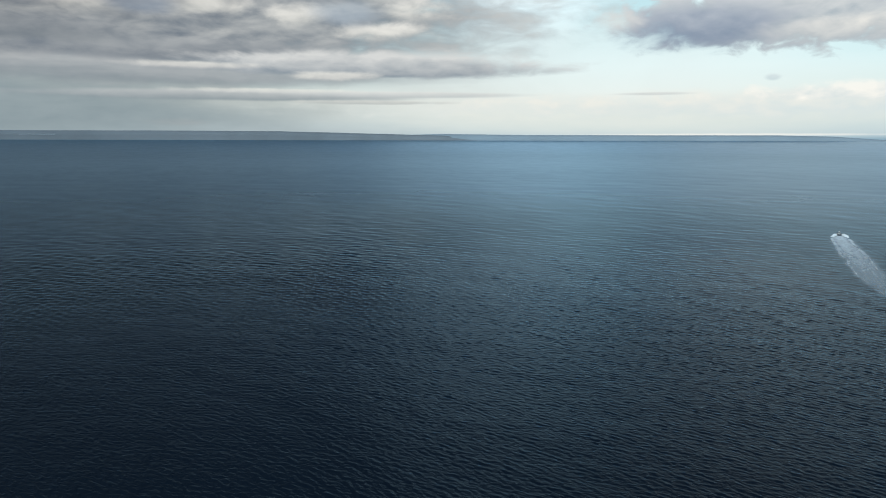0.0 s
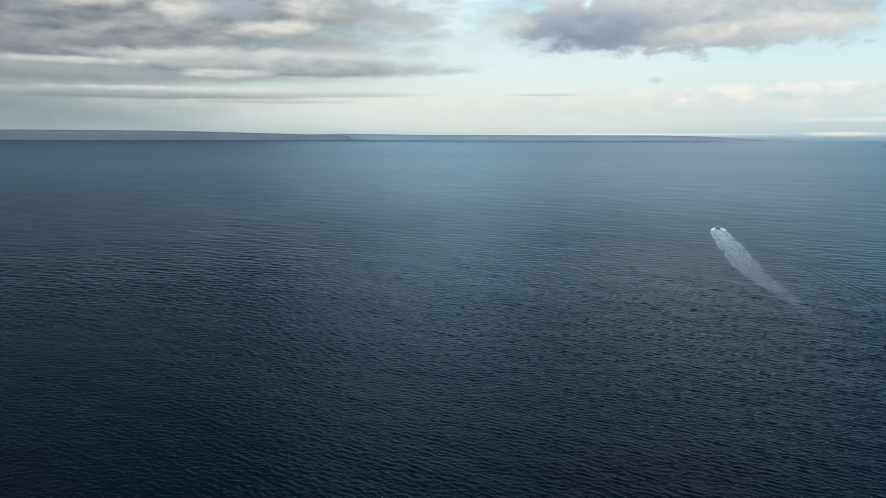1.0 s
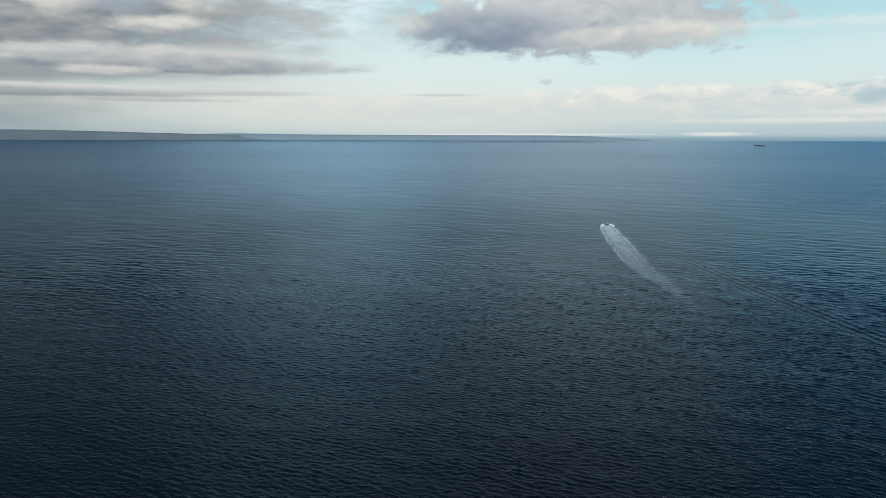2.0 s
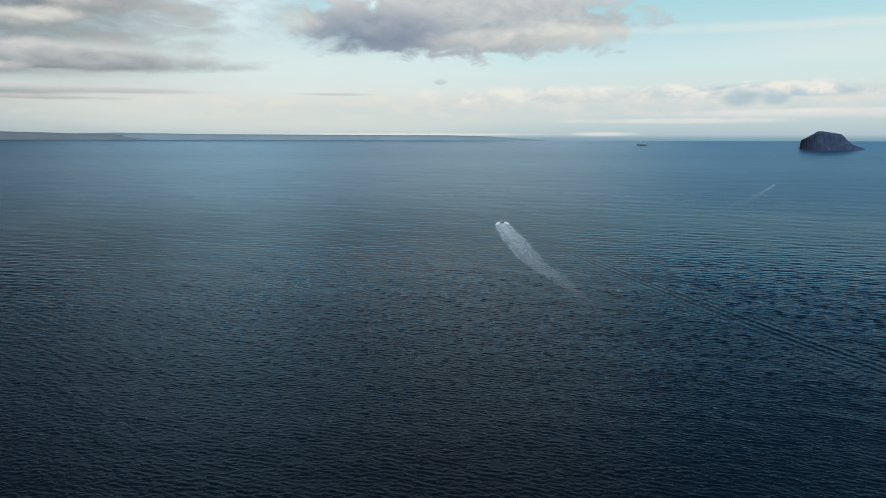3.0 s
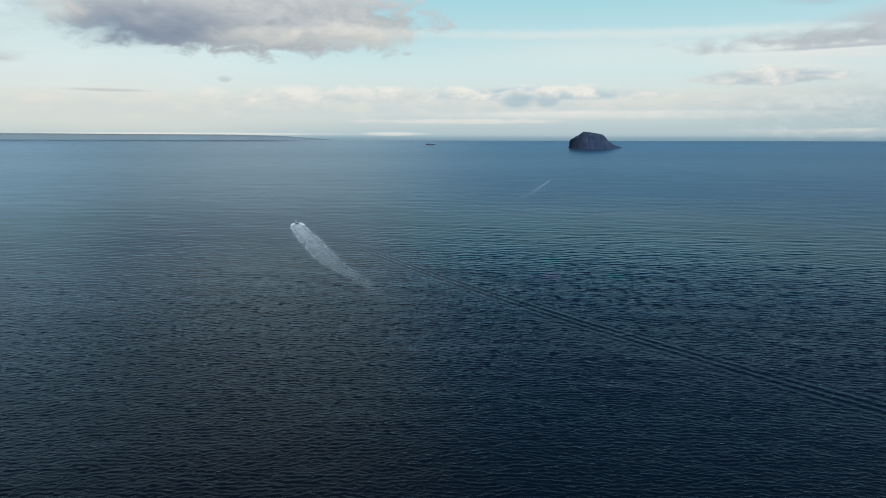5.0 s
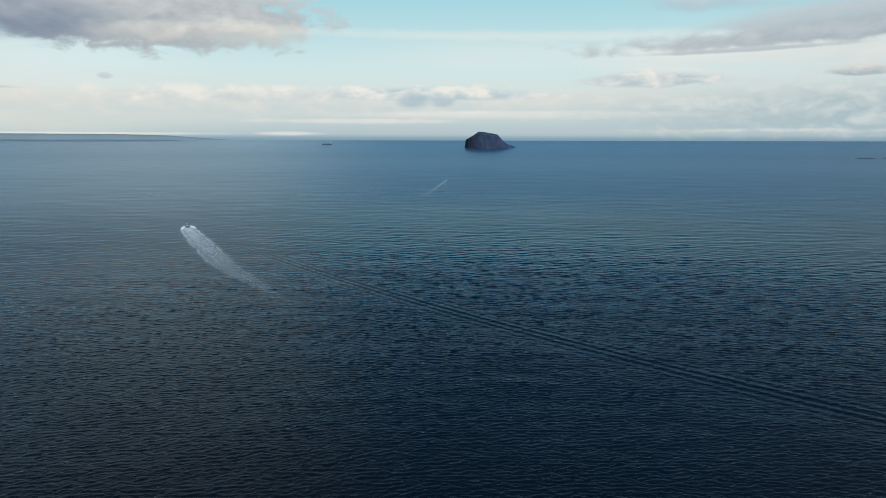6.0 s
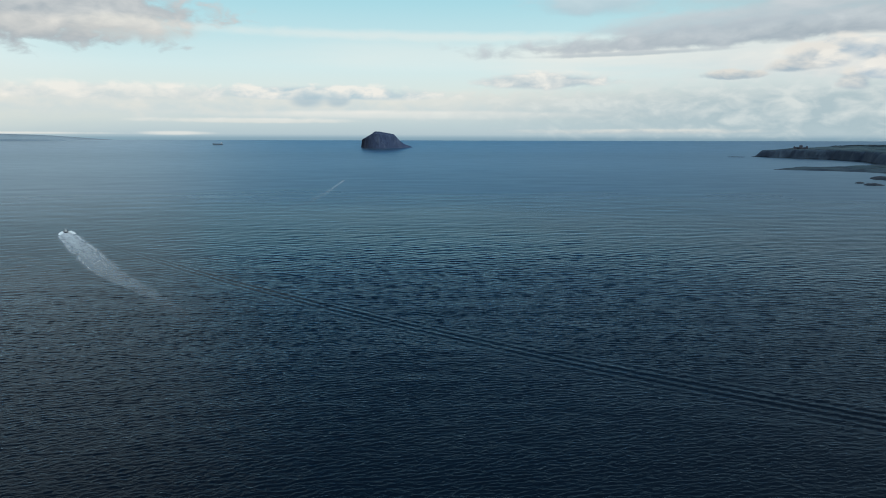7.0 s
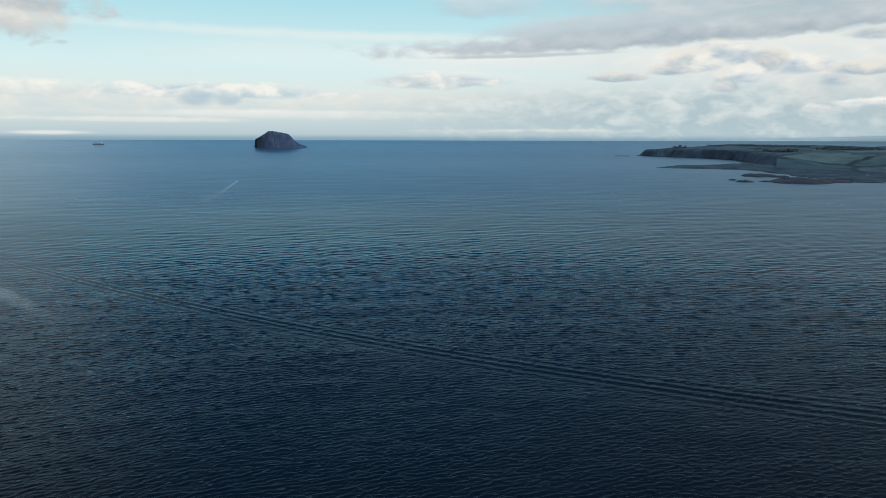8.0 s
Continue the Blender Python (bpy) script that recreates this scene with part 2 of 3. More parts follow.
def water(n):
    chop = n.noise(place(n, WIND, (0.5, 1.15, 0.3)), 1.0, 2.0, 0.5, 0.2)
    cross = n.noise(place(n, WIND - 28, (0.7, 1.3, 0.3)), 1.0, 2.0, 0.5, 0.2)
    ripple = n.noise(place(n, WIND + 9, (1.4, 2.6, 0.8)), 1.0, 3.0, 0.6, 0.2)
    gust = n.noise(place(n, WIND, (0.004, 0.009, 0.01)), 1.0, 3.0, 0.5)
    swell = n.noise(place(n, WIND + 10, (0.018, 0.036, 0.1)), 1.0, 4.0, 0.6, 0.4)
    # normals of the lifted far rim are bent upright, which brightens its sheen
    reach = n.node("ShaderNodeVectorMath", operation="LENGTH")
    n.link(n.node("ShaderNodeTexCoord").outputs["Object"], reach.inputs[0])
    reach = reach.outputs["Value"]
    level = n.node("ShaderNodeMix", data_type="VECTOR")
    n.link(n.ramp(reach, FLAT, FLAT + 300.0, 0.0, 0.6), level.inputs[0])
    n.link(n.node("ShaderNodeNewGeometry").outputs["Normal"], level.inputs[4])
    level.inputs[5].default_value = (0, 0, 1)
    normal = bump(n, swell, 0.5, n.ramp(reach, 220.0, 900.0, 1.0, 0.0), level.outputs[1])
    # far off the small waves merge into a duller sheen
    small = n.ramp(reach, 120.0, 480.0, 1.0, 0.0)
    normal = bump(n, n.math("ADD", chop, cross), 0.17, small, normal)
    normal = bump(n, ripple, 0.05, small, normal)
    deep = n.node("ShaderNodeBsdfDiffuse")
    n.link(n.mix(n.ramp(gust, 0.35, 0.65), (0.003, 0.006, 0.011), (0.004, 0.008, 0.014)), deep.inputs[0])
    n.link(normal, deep.inputs["Normal"])
    gloss = n.node("ShaderNodeBsdfGlossy")
    gloss.inputs[0].default_value = (0.465, 0.66, 0.805, 1)
    n.link(n.math("ADD", n.ramp(gust, 0.3, 0.7, 0.08, 0.11), n.ramp(reach, 180.0, 1000.0, 0.0, 0.20)), gloss.inputs["Roughness"])
    n.link(normal, gloss.inputs["Normal"])
    fresnel = n.node("ShaderNodeFresnel")
    fresnel.inputs[0].default_value = 1.333
    n.link(normal, fresnel.inputs["Normal"])
    both = n.node("ShaderNodeMixShader")
    slick = n.noise(place(n, WIND + 5, (0.025, 0.06, 0.1)), 1.0, 5.0, 0.6, 0.3)
    patch = n.noise(place(n, WIND + 15, (0.007, 0.016, 0.1)), 1.0, 4.0, 0.6, 0.3)
    slick = n.math("MULTIPLY_ADD", patch, 0.5, n.math("MULTIPLY", slick, 0.5))
    # reflection is weakened with distance from the camera to tune the sea's brightness
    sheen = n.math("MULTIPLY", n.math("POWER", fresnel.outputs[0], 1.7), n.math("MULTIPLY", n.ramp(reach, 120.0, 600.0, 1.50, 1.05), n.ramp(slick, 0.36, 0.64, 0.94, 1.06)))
    # the last factor brightens the rim, painting in pale haze under the horizon
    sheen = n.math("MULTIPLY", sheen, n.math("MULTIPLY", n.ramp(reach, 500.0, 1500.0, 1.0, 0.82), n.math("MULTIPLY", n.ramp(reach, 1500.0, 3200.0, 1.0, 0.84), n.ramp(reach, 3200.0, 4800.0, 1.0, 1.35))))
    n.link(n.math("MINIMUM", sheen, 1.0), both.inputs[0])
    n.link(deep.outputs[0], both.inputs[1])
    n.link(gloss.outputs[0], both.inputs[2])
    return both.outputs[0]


def hazed_basalt(n):
    grain = n.noise(place(n, 0, (0.03, 0.03, 0.012)), 1.0, 8.0, 0.65, 0.6)
    streaks = n.noise(place(n, 0, (0.09, 0.09, 0.02)), 1.0, 6.0, 0.6)
    # the blue lift in these tones stands for haze before the distant rock
    colour = n.stops(grain, [(0.3, (0.022, 0.034, 0.068)), (0.5, (0.045, 0.062, 0.11)), (0.64, (0.08, 0.10, 0.15)), (0.8, (0.16, 0.19, 0.23))])
    return principled(n, n.mix(n.ramp(streaks, 0.4, 0.7, 0.0, 0.5), colour, (0.035, 0.045, 0.07)), 0.9, bump(n, grain, 9.0))


def fields(n):
    cell = n.node("ShaderNodeTexVoronoi")
    n.link(place(n, 20, (0.004, 0.006, 0.002)), cell.inputs["Vector"])
    cell.inputs["Scale"].default_value = 1.0
    tint = n.node("ShaderNodeSeparateColor")
    n.link(cell.outputs["Color"], tint.inputs[0])
    # field, cliff and shore colours carry the haze as a blue-grey tint
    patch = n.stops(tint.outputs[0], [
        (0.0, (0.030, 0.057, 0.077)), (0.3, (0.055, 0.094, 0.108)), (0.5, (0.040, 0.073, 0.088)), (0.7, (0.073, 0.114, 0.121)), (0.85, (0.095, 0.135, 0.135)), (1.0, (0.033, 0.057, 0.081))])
    hedge = n.node("ShaderNodeTexVoronoi", feature="DISTANCE_TO_EDGE")
    n.link(place(n, 20, (0.004, 0.006, 0.002)), hedge.inputs["Vector"])
    hedge.inputs["Scale"].default_value = 1.0
    tuft = n.noise(place(n, 0, (0.016, 0.020, 0.017)), 1.0, 7.0, 0.65)
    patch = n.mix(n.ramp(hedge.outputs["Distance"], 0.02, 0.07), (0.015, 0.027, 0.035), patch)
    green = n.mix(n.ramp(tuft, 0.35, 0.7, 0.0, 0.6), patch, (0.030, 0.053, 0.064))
    steep = n.node("ShaderNodeSeparateXYZ")
    n.link(n.node("ShaderNodeNewGeometry").outputs["True Normal"], steep.inputs[0])
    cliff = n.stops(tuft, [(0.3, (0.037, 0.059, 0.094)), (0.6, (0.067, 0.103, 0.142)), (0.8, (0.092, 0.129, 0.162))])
    rock = n.ramp(n.math("MULTIPLY_ADD", tuft, 0.1, steep.outputs[2]), 0.93, 0.985)
    level = n.node("ShaderNodeSeparateXYZ")
    n.link(n.node("ShaderNodeTexCoord").outputs["Object"], level.inputs[0])
    tide = n.ramp(n.math("MULTIPLY_ADD", tuft, 5.0, level.outputs[2]), 7.0, 4.5)
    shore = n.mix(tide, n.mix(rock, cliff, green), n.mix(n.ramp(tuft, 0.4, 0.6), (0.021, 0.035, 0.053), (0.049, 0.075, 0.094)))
    return principled(n, shore, 0.9, bump(n, tuft, 3.0))


def foam(fresh):
    def build(n):
        uv = n.node("ShaderNodeSeparateXYZ")
        n.link(n.node("ShaderNodeTexCoord").outputs["UV"], uv.inputs[0])
        along, across = uv.outputs[0], uv.outputs[1]
        fizz = n.noise(place(n, 25, (0.9, 0.30, 0.6)), 1.0, 6.0, 0.7, 0.4)
        cells = n.noise(place(n, 25, (0.28, 0.07, 0.3)), 1.0, 5.0, 0.65, 0.6)
        side = n.math("ABSOLUTE", n.math("SUBTRACT", across, 0.5))
        edge = n.ramp(n.math("MULTIPLY_ADD", n.math("SUBTRACT", cells, 0.5), 0.6, side), 0.50, 0.12)
        fade = n.math("MULTIPLY", n.math("POWER", n.math("SUBTRACT", 1.0, along), 1.35), fresh)
        cover = n.math("MULTIPLY", fade, n.ramp(n.math("ADD", n.math("MULTIPLY", fizz, 0.6), n.math("MULTIPLY", cells, 0.4)), 0.25, 0.70, 0.25, 1.15))
        rail = n.ramp(n.math("ABSOLUTE", n.math("SUBTRACT", side, 0.33)), 0.10, 0.0, 0.62, 1.25)
        cover = n.math("MULTIPLY", cover, rail)
        return principled(n, (0.80, 0.86, 0.88), 0.7, bump(n, fizz, 0.2), alpha=n.math("MULTIPLY", cover, edge, clamp=True))
    return build


def plain(colour, rough, metal=0.0, scale=1.0, spread=0.12, relief=0.01):
    def build(n):
        grime = n.noise(place(n, 0, (scale, scale, scale)), 1.0, 6.0, 0.6)
        worn = n.mix(n.ramp(grime, 0.35, 0.75, 0.0, 1.0), colour, tuple(c * (1 - 3 * spread) for c in colour))
        return principled(n, worn, n.ramp(grime, 0.3, 0.7, rough - 0.08, rough + 0.08), bump(n, grime, relief), metal)
    return build


WATER, HAZED_BASALT, HAZED_FIELDS, FOAM = material("sea_water", water), material("hazed_basalt", hazed_basalt), material("hazed_fields_and_cliffs", fields), material("sea_foam", foam(1.15))
OLD_FOAM = material("old_sea_foam", foam(0.55))
REEF = material("wet_reef_rock", plain((0.014, 0.022, 0.032), 0.7, 0, 0.12, 0.15, 0.8))
# haze over the far land is put into these pale base colours
HAZED_COAST = material("far_coast_haze_tint", plain((0.150, 0.168, 0.182), 0.95, 0, 0.004, 0.05, 1.0))
FAR_HAZE = material("sea_haze_tint", plain((0.205, 0.25, 0.28), 0.95, 0, 0.004, 0.04, 1.0))
HAZED_HILLS = material("far_hills_haze_tint", plain((0.46, 0.54, 0.56), 0.95, 0, 0.004, 0.04, 1.0))
SANDSTONE = material("sandstone", plain((0.055, 0.060, 0.078), 0.9, 0, 0.25, 0.12, 0.3))
HULL_GREY = material("grey_hull_paint", plain((0.08, 0.10, 0.12), 0.5, 0, 0.1))
SHIP_WHITE = material("white_ship_paint", plain((0.40, 0.43, 0.45), 0.5, 0, 0.1))
RUBBER = material("black_rubber_tube", plain((0.03, 0.03, 0.033), 0.55, 0, 2.0))
BOAT_PAINT = material("dark_boat_paint", plain((0.05, 0.06, 0.075), 0.4, 0, 1.0))
CABIN_WHITE = material("white_gelcoat", plain((0.55, 0.57, 0.57), 0.35, 0, 1.0))
DARK_GLASS = material("tinted_glass", plain((0.02, 0.025, 0.03), 0.08, 0, 1.0, 0.05, 0.0))
STEEL = material("dull_steel", plain((0.35, 0.36, 0.37), 0.4, 1.0, 2.0))
SPRAY = material("white_spray", plain((0.80, 0.83, 0.83), 0.8, 0, 1.5, 0.06, 0.3))
SAIL = material("white_sailcloth", plain((0.78, 0.78, 0.75), 0.8, 0, 0.5, 0.04))
WOOD_DARK = material("dark_foliage", plain((0.022, 0.034, 0.042), 0.95, 0, 0.08, 0.12, 1.5))


# ---- mesh helpers ----
def mesh_object(name, verts, faces, mat, smooth=True, parent=None, label=""):
    me = bpy.data.meshes.new(name)
    me.from_pydata(verts, [], faces)
    me.materials.append(mat)
    if smooth:
        me.polygons.foreach_set("use_smooth", [True] * len(me.polygons))
    me.update()
    ob = new(name, me)
    ob.parent = parent
    if label:
        ob["label"] = label
    return ob


def part(name, bm, mat, parent, label="", smooth=False):
    me = bpy.data.meshes.new(name)
    bm.to_mesh(me)
    bm.free()
    me.materials.append(mat)
    if smooth:
        me.polygons.foreach_set("use_smooth", [True] * len(me.polygons))
    ob = new(name, me)
    ob.parent = parent
    if label:
        ob["label"] = label
    return ob


def box(bm, centre, size, bevel=0.0, turn=0.0):
    made = bmesh.ops.create_cube(bm, size=1.0, matrix=pose(*centre, 0, 0, turn) @ Matrix.Diagonal((*size, 1)))
    if bevel:
        edges = {e for v in made["verts"] for e in v.link_edges}
        bmesh.ops.bevel(bm, geom=list(edges), offset=bevel, segments=2, affect="EDGES", profile=0.5)


def tube(bm, a, b, r1, r2=None, sides=10):
    a, b = Vector(a), Vector(b)
    m = Matrix.Translation((a + b) / 2) @ (b - a).to_track_quat("Z", "Y").to_matrix().to_4x4()
    bmesh.ops.create_cone(bm, cap_ends=True, segments=sides, radius1=r1, radius2=r1 if r2 is None else r2, depth=(b - a).length, matrix=m)


def grid_faces(rows, cols, closed=False):
    i = np.arange((rows - 1) * (cols if closed else cols - 1))
    r, c = np.divmod(i, cols if closed else cols - 1)
    c2 = (c + 1) % cols
    return np.stack([r * cols + c, r * cols + c2, (r + 1) * cols + c2, (r + 1) * cols + c], 1)


def lattice(x, y, seed):
    """Smooth value noise on the plane, 0 to 1."""
    rng = np.random.default_rng(seed)
    table = rng.random((64, 64))
    xi, yi = np.floor(x).astype(int), np.floor(y).astype(int)
    fx, fy = x - xi, y - yi
    fx, fy = fx * fx * (3 - 2 * fx), fy * fy * (3 - 2 * fy)
    g = lambda i, j: table[(xi + i) % 64, (yi + j) % 64]
    return (g(0, 0) * (1 - fx) + g(1, 0) * fx) * (1 - fy) + (g(0, 1) * (1 - fx) + g(1, 1) * fx) * fy


def fbm(x, y, seed, octaves=5, gain=0.5):
    total, amp, size = 0.0, 1.0, 0.0
    for k in range(octaves):
        total, size, amp = total + amp * lattice(x * 2 ** k + 17.3 * k, y * 2 ** k + 5.1 * k, seed + k), size + amp, amp * gain
    return total / size


def polar(az, r, z=0.0):
    return Vector((r * math.sin(radians(az)), r * math.cos(radians(az)), z))


def smooth(a, b, x):
    t = np.clip((x - a) / (b - a), 0, 1)
    return t * t * (3 - 2 * t)


# ---- the sea: one sheet of chop out to the horizon ----
CHOP = 0.0056  # height of a wave over its length
BOAT = Vector((264.0, 468.0, 0.0))
HEADING = 25.0


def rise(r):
    """Beyond this the sheet is bent up to eye level, so its rim fits the camera's horizon."""
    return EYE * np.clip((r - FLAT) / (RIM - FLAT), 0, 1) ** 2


def arm_offset(y):
    """The line of the diverging bow wave, as x over y."""
    k = np.clip((y + 30) / 500, 0, 1.1)
    return 180.0 + -19.71 * k + 163.75 * k ** 2 + -58.31 * k ** 3


def waves(x, y, spacing):
    """Wind chop. Its lengths grow with distance, to span a few pixels in the camera's view."""
    rng = np.random.default_rng(5)
    z = np.zeros_like(x)
    for k in range(150):
        length = 0.8 * 1.035 ** k * rng.uniform(0.98, 1.02)
        a = radians(WIND + rng.normal(0, 14 if length < 5 else 26) - (42 if k % 3 == 0 else 0))  # wind sea and an older cross sea
        amp = CHOP * length * rng.uniform(0.85, 1.15) * (0.95 if k % 3 == 0 and length < 5 else 1.12 if length < 4 else 1.0) * min(1.0, (4.0 / length) ** 0.55)
        shift = rng.uniform(0, 6.28)
        q = length / spacing
        weight = np.clip((q - 3.2) / 1.5, 0, 1) * (0.15 + 0.85 * np.clip((11.0 - q) / 4.0, 0, 1))
        on = weight > 0
        phase = (x[on] * math.sin(a) + y[on] * math.cos(a)) * 2 * math.pi / length + shift
        z[on] += amp * weight[on] * np.sin(phase)
    z *= 0.88 + 0.24 * fbm(x / 60, y / 60, 3, 3)
    # diverging waves of the boat: a few long parallel crests that fan out with age
    d = (x - arm_offset(y)) * 0.93
    span = smooth(-220, -60, y) * (1 - smooth(452, 468, y)) * (y < 470)
    age = np.clip((468 - y) / 500, 0, 1)
    width = 1.9 + 6.5 * age
    crest = 3.4 + 0.5 * age
    pulse = 0.75 + 0.5 * fbm(x / 9 + 5, y / 22 + 9, 33, 2)
    z = z * (1 - 0.55 * span * np.exp(-((d + 0.1 * width) / (1.3 * width)) ** 2))
    z += (0.10 + 0.36 * smooth(80, 430, y)) * pulse * np.exp(-((d - width * 0.2) / width) ** 2) * np.cos(2 * math.pi * d / crest) * span
    return z


def surface(x, y):
    """Height of the sea: its chop is made coarser and flatter with distance to suit the camera's view."""
    r = np.hypot(x, y)
    spacing = np.clip(np.maximum(r ** 2 / EYE / 2500, r * 0.0016), 0.25, 30.0) * (1 + 0.8 * smooth(280, 650, r))
    return waves(x, y, spacing) * (1 - 0.78 * smooth(190, 600, r)) * (1 - smooth(700, 1900, r))


def build_sea():
    fine = np.radians(np.arange(-35, 101, 0.15))
    rest = np.radians(np.arange(101, 325, 4.0))
    az = np.concatenate([fine, rest])
    r = [0.02, 20.0, 45.0, 65.0, 80.0, 92.0]
    while r[-1] < FLAT:
        r.append(r[-1] + min(max(r[-1] ** 2 / EYE / 2500, 0.25), 30.0))
    r = np.array(r[:-1] + list(np.linspace(FLAT, RIM, 50)))
    R, A = np.meshgrid(r, az, indexing="ij")
    X, Y = R * np.sin(A), R * np.cos(A)
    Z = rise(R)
    Z[6:] += surface(X[6:], Y[6:])
    verts = np.stack([X, Y, Z], -1).reshape(-1, 3)
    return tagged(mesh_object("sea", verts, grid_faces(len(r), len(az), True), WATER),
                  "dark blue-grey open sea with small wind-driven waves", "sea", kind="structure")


build_sea()


# ---- the rock island ----
def build_island():
    """A steep plug of rock: sheer on one end, a domed top, a shoulder and a low skirt at the other end."""
    a = np.linspace(0, math.pi * 2, 240, endpoint=False)
    half = 128.0
    rings = np.concatenate([np.linspace(1.0, 0.9, 14), np.linspace(0.88, 0.0, 46)])
    S, A = np.meshgrid(rings, a, indexing="ij")
    x = S * np.cos(A) * half
    y = S * np.sin(A) * half * 1.15
    rough = fbm(x / 45 + 9, y / 45 + 3, 21, 5, 0.55) - 0.5
    t = x / half
    top = np.interp(t, [-1, -0.9, -0.55, -0.3, -0.1, 0.2, 0.62, 0.7, 0.84, 1.0], [58, 66, 88, 108, 104, 100, 93, 84, 48, 20])
    wall = smooth(1.0, 0.93, S + 0.03 * rough) * 0.86 + 0.14 * (1 - S ** 2)
    z = top * wall + rough * 11 * smooth(1.0, 0.9, S)
    x = x + rough * 10 * S
    # the low ledge that runs out at the sheltered end
    skirt = np.clip((t - 0.55) / 0.45, 0, 1) * smooth(0.75, 1.0, S)
    x, z = x + skirt * 85 * (1 - 0.5 * np.abs(np.sin(A))), z * (1 - 0.75 * skirt) + skirt * 7 - 1.5 * (S > 0.995)
    verts = np.stack([x, y, z], -1).reshape(-1, 3)
    ob = mesh_object("rock_island", verts, grid_faces(len(rings), len(a), True), HAZED_BASALT)
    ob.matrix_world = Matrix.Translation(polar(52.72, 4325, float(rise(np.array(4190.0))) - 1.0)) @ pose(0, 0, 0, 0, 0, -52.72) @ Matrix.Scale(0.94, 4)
    return tagged(ob, "steep dark rock island with sheer cliffs and domed top", "island")


build_island()


# ---- the coast ----
def land_height(R, A):
    """Height of the land at a distance and an azimuth; below zero it is under water."""
    X, Y = R * np.sin(np.radians(A)), R * np.cos(np.radians(A))
    n1, n2, n3 = fbm(X / 160, Y / 160, 31), fbm(X / 45, Y / 45, 41), fbm(X / 380, Y / 380, 51)
    wob = (n1 - 0.5) * 150 + (n2 - 0.5) * 60
    # how far inside the shore each place lies
    head_near = np.interp(A, [79.5, 81, 84.2, 86.2, 88.2, 89.3, 91], [3300, 3130, 2870, 2720, 2500, 2150, 1700])
    head_side = (A - np.interp(R, [2800, 3300, 3600, 4000], [81.0, 81.4, 84.5, 86.5])) * R * math.pi / 180
    head = np.minimum(R - head_near + wob * 0.5, head_side + wob * 0.4)
    low_near = np.interp(A, [82.7, 84.6, 88.2, 90.1, 92, 93.9, 97.9, 105, 130], [1735, 1705, 1680, 1575, 1445, 1315, 1258, 1200, 1150])
    low_far = np.interp(A, [82.7, 84.6, 86, 88.2, 88.8, 89.6, 90.5], [1745, 1900, 1960, 2085, 2200, 2500, 6000])
    low = np.minimum(np.minimum(R - low_near, low_far - R) + wob * 0.3, (A - 82.7) * R * math.pi / 180)
    slope = np.clip((R - 1300) / 2400, 0, 1)
    # sheer cliffs under the headland, gentle ground beyond
    cliff = 27 * smooth(-5, 45 + 260 * smooth(87.5, 91, A), head) * (0.72 * smooth(81.1, 81.7, A) + 0.28 * smooth(81.7, 84, A))
    z_head = cliff + (6 - 2 * smooth(87, 91, A)) * smooth(0, 50, head) + 9 * smooth(3050, 3700, R) * smooth(83.6, 88.5, A) - 7 * smooth(90, 98, A) * smooth(2900, 3700, R)
    z_low = 3.0 * smooth(-4, 40, low) + 30 * slope ** 1.4 * smooth(88.5, 91.5, A + (R - 2000) / 400) * smooth(60, 400, low)
    z = np.maximum(np.where(head > -6, z_head, -4), np.where(low > -6, z_low, -4))
    inside = smooth(0, 200, np.maximum(head, low))
    return z + ((n1 - 0.5) * 7 + (n3 - 0.5) * 10) * inside + (n2 - 0.5) * 6.0 * (z > 0) - 0.5


def build_coast():
    az = np.concatenate([np.arange(79.5, 100, 0.05), np.arange(100, 130, 0.5)])
    r = np.concatenate([np.arange(1080, 2200, 8), np.arange(2200, 3300, 11), np.arange(3300, 4860, 40)])
    R, A = np.meshgrid(r, az, indexing="ij")
    X, Y = R * np.sin(np.radians(A)), R * np.cos(np.radians(A))
    z = land_height(R, A)
    keep = z > -3.0
    verts = np.stack([X, Y, z], -1).reshape(-1, 3)
    f = grid_faces(len(r), len(az))
    f = f[keep.reshape(-1)[f].any(1)]
    used, back = np.unique(f, return_inverse=True)
    return tagged(mesh_object("ground", verts[used], back.reshape(f.shape), HAZED_FIELDS),
                  "low green headland with dark cliffs and fields, tinted blue-grey for haze", "coast", kind="structure")


build_coast()


def reef(az, r, length, depth, height, seed, turn=0.0):
    a = np.linspace(0, 2 * math.pi, 90, endpoint=False)
    s = np.linspace(1, 0, 16)
    S, A = np.meshgrid(s, a, indexing="ij")
    edge = 0.75 + 0.5 * fbm(np.cos(A) * 2.2 + 5, np.sin(A) * 2.2 + 5, seed, 4)
    x, y = S * np.cos(A) * length / 2 * edge, S * np.sin(A) * depth / 2 * edge
    z = height * (1 - S ** 3) * (0.35 + 1.1 * fbm(x / 14 + 3, y / 14 + 3, seed + 9, 4)) - 0.7 * (S > 0.97) - 0.1
    ob = mesh_object("reef", np.stack([x, y, z], -1).reshape(-1, 3), grid_faces(len(s), len(a), True), REEF)
    ob.matrix_world = Matrix.Translation(polar(az, r)) @ pose(0, 0, 0, 0, 0, -az + turn)
    return tagged(ob, "low dark reef of wet rock awash near the shore", "reef", "reefs off the shore")


reef(92.6, 1222, 92, 120, 6.0, 3)
reef(94.3, 1250, 75, 70, 4.0, 13)
reef(96.6, 1262, 70, 24, 1.8, 19)
reef(89.9, 1392, 62, 90, 5.5, 23)
reef(91.2, 1375, 40, 40, 3.5, 27)
reef(88.1, 1232, 13, 26, 2.6, 33)
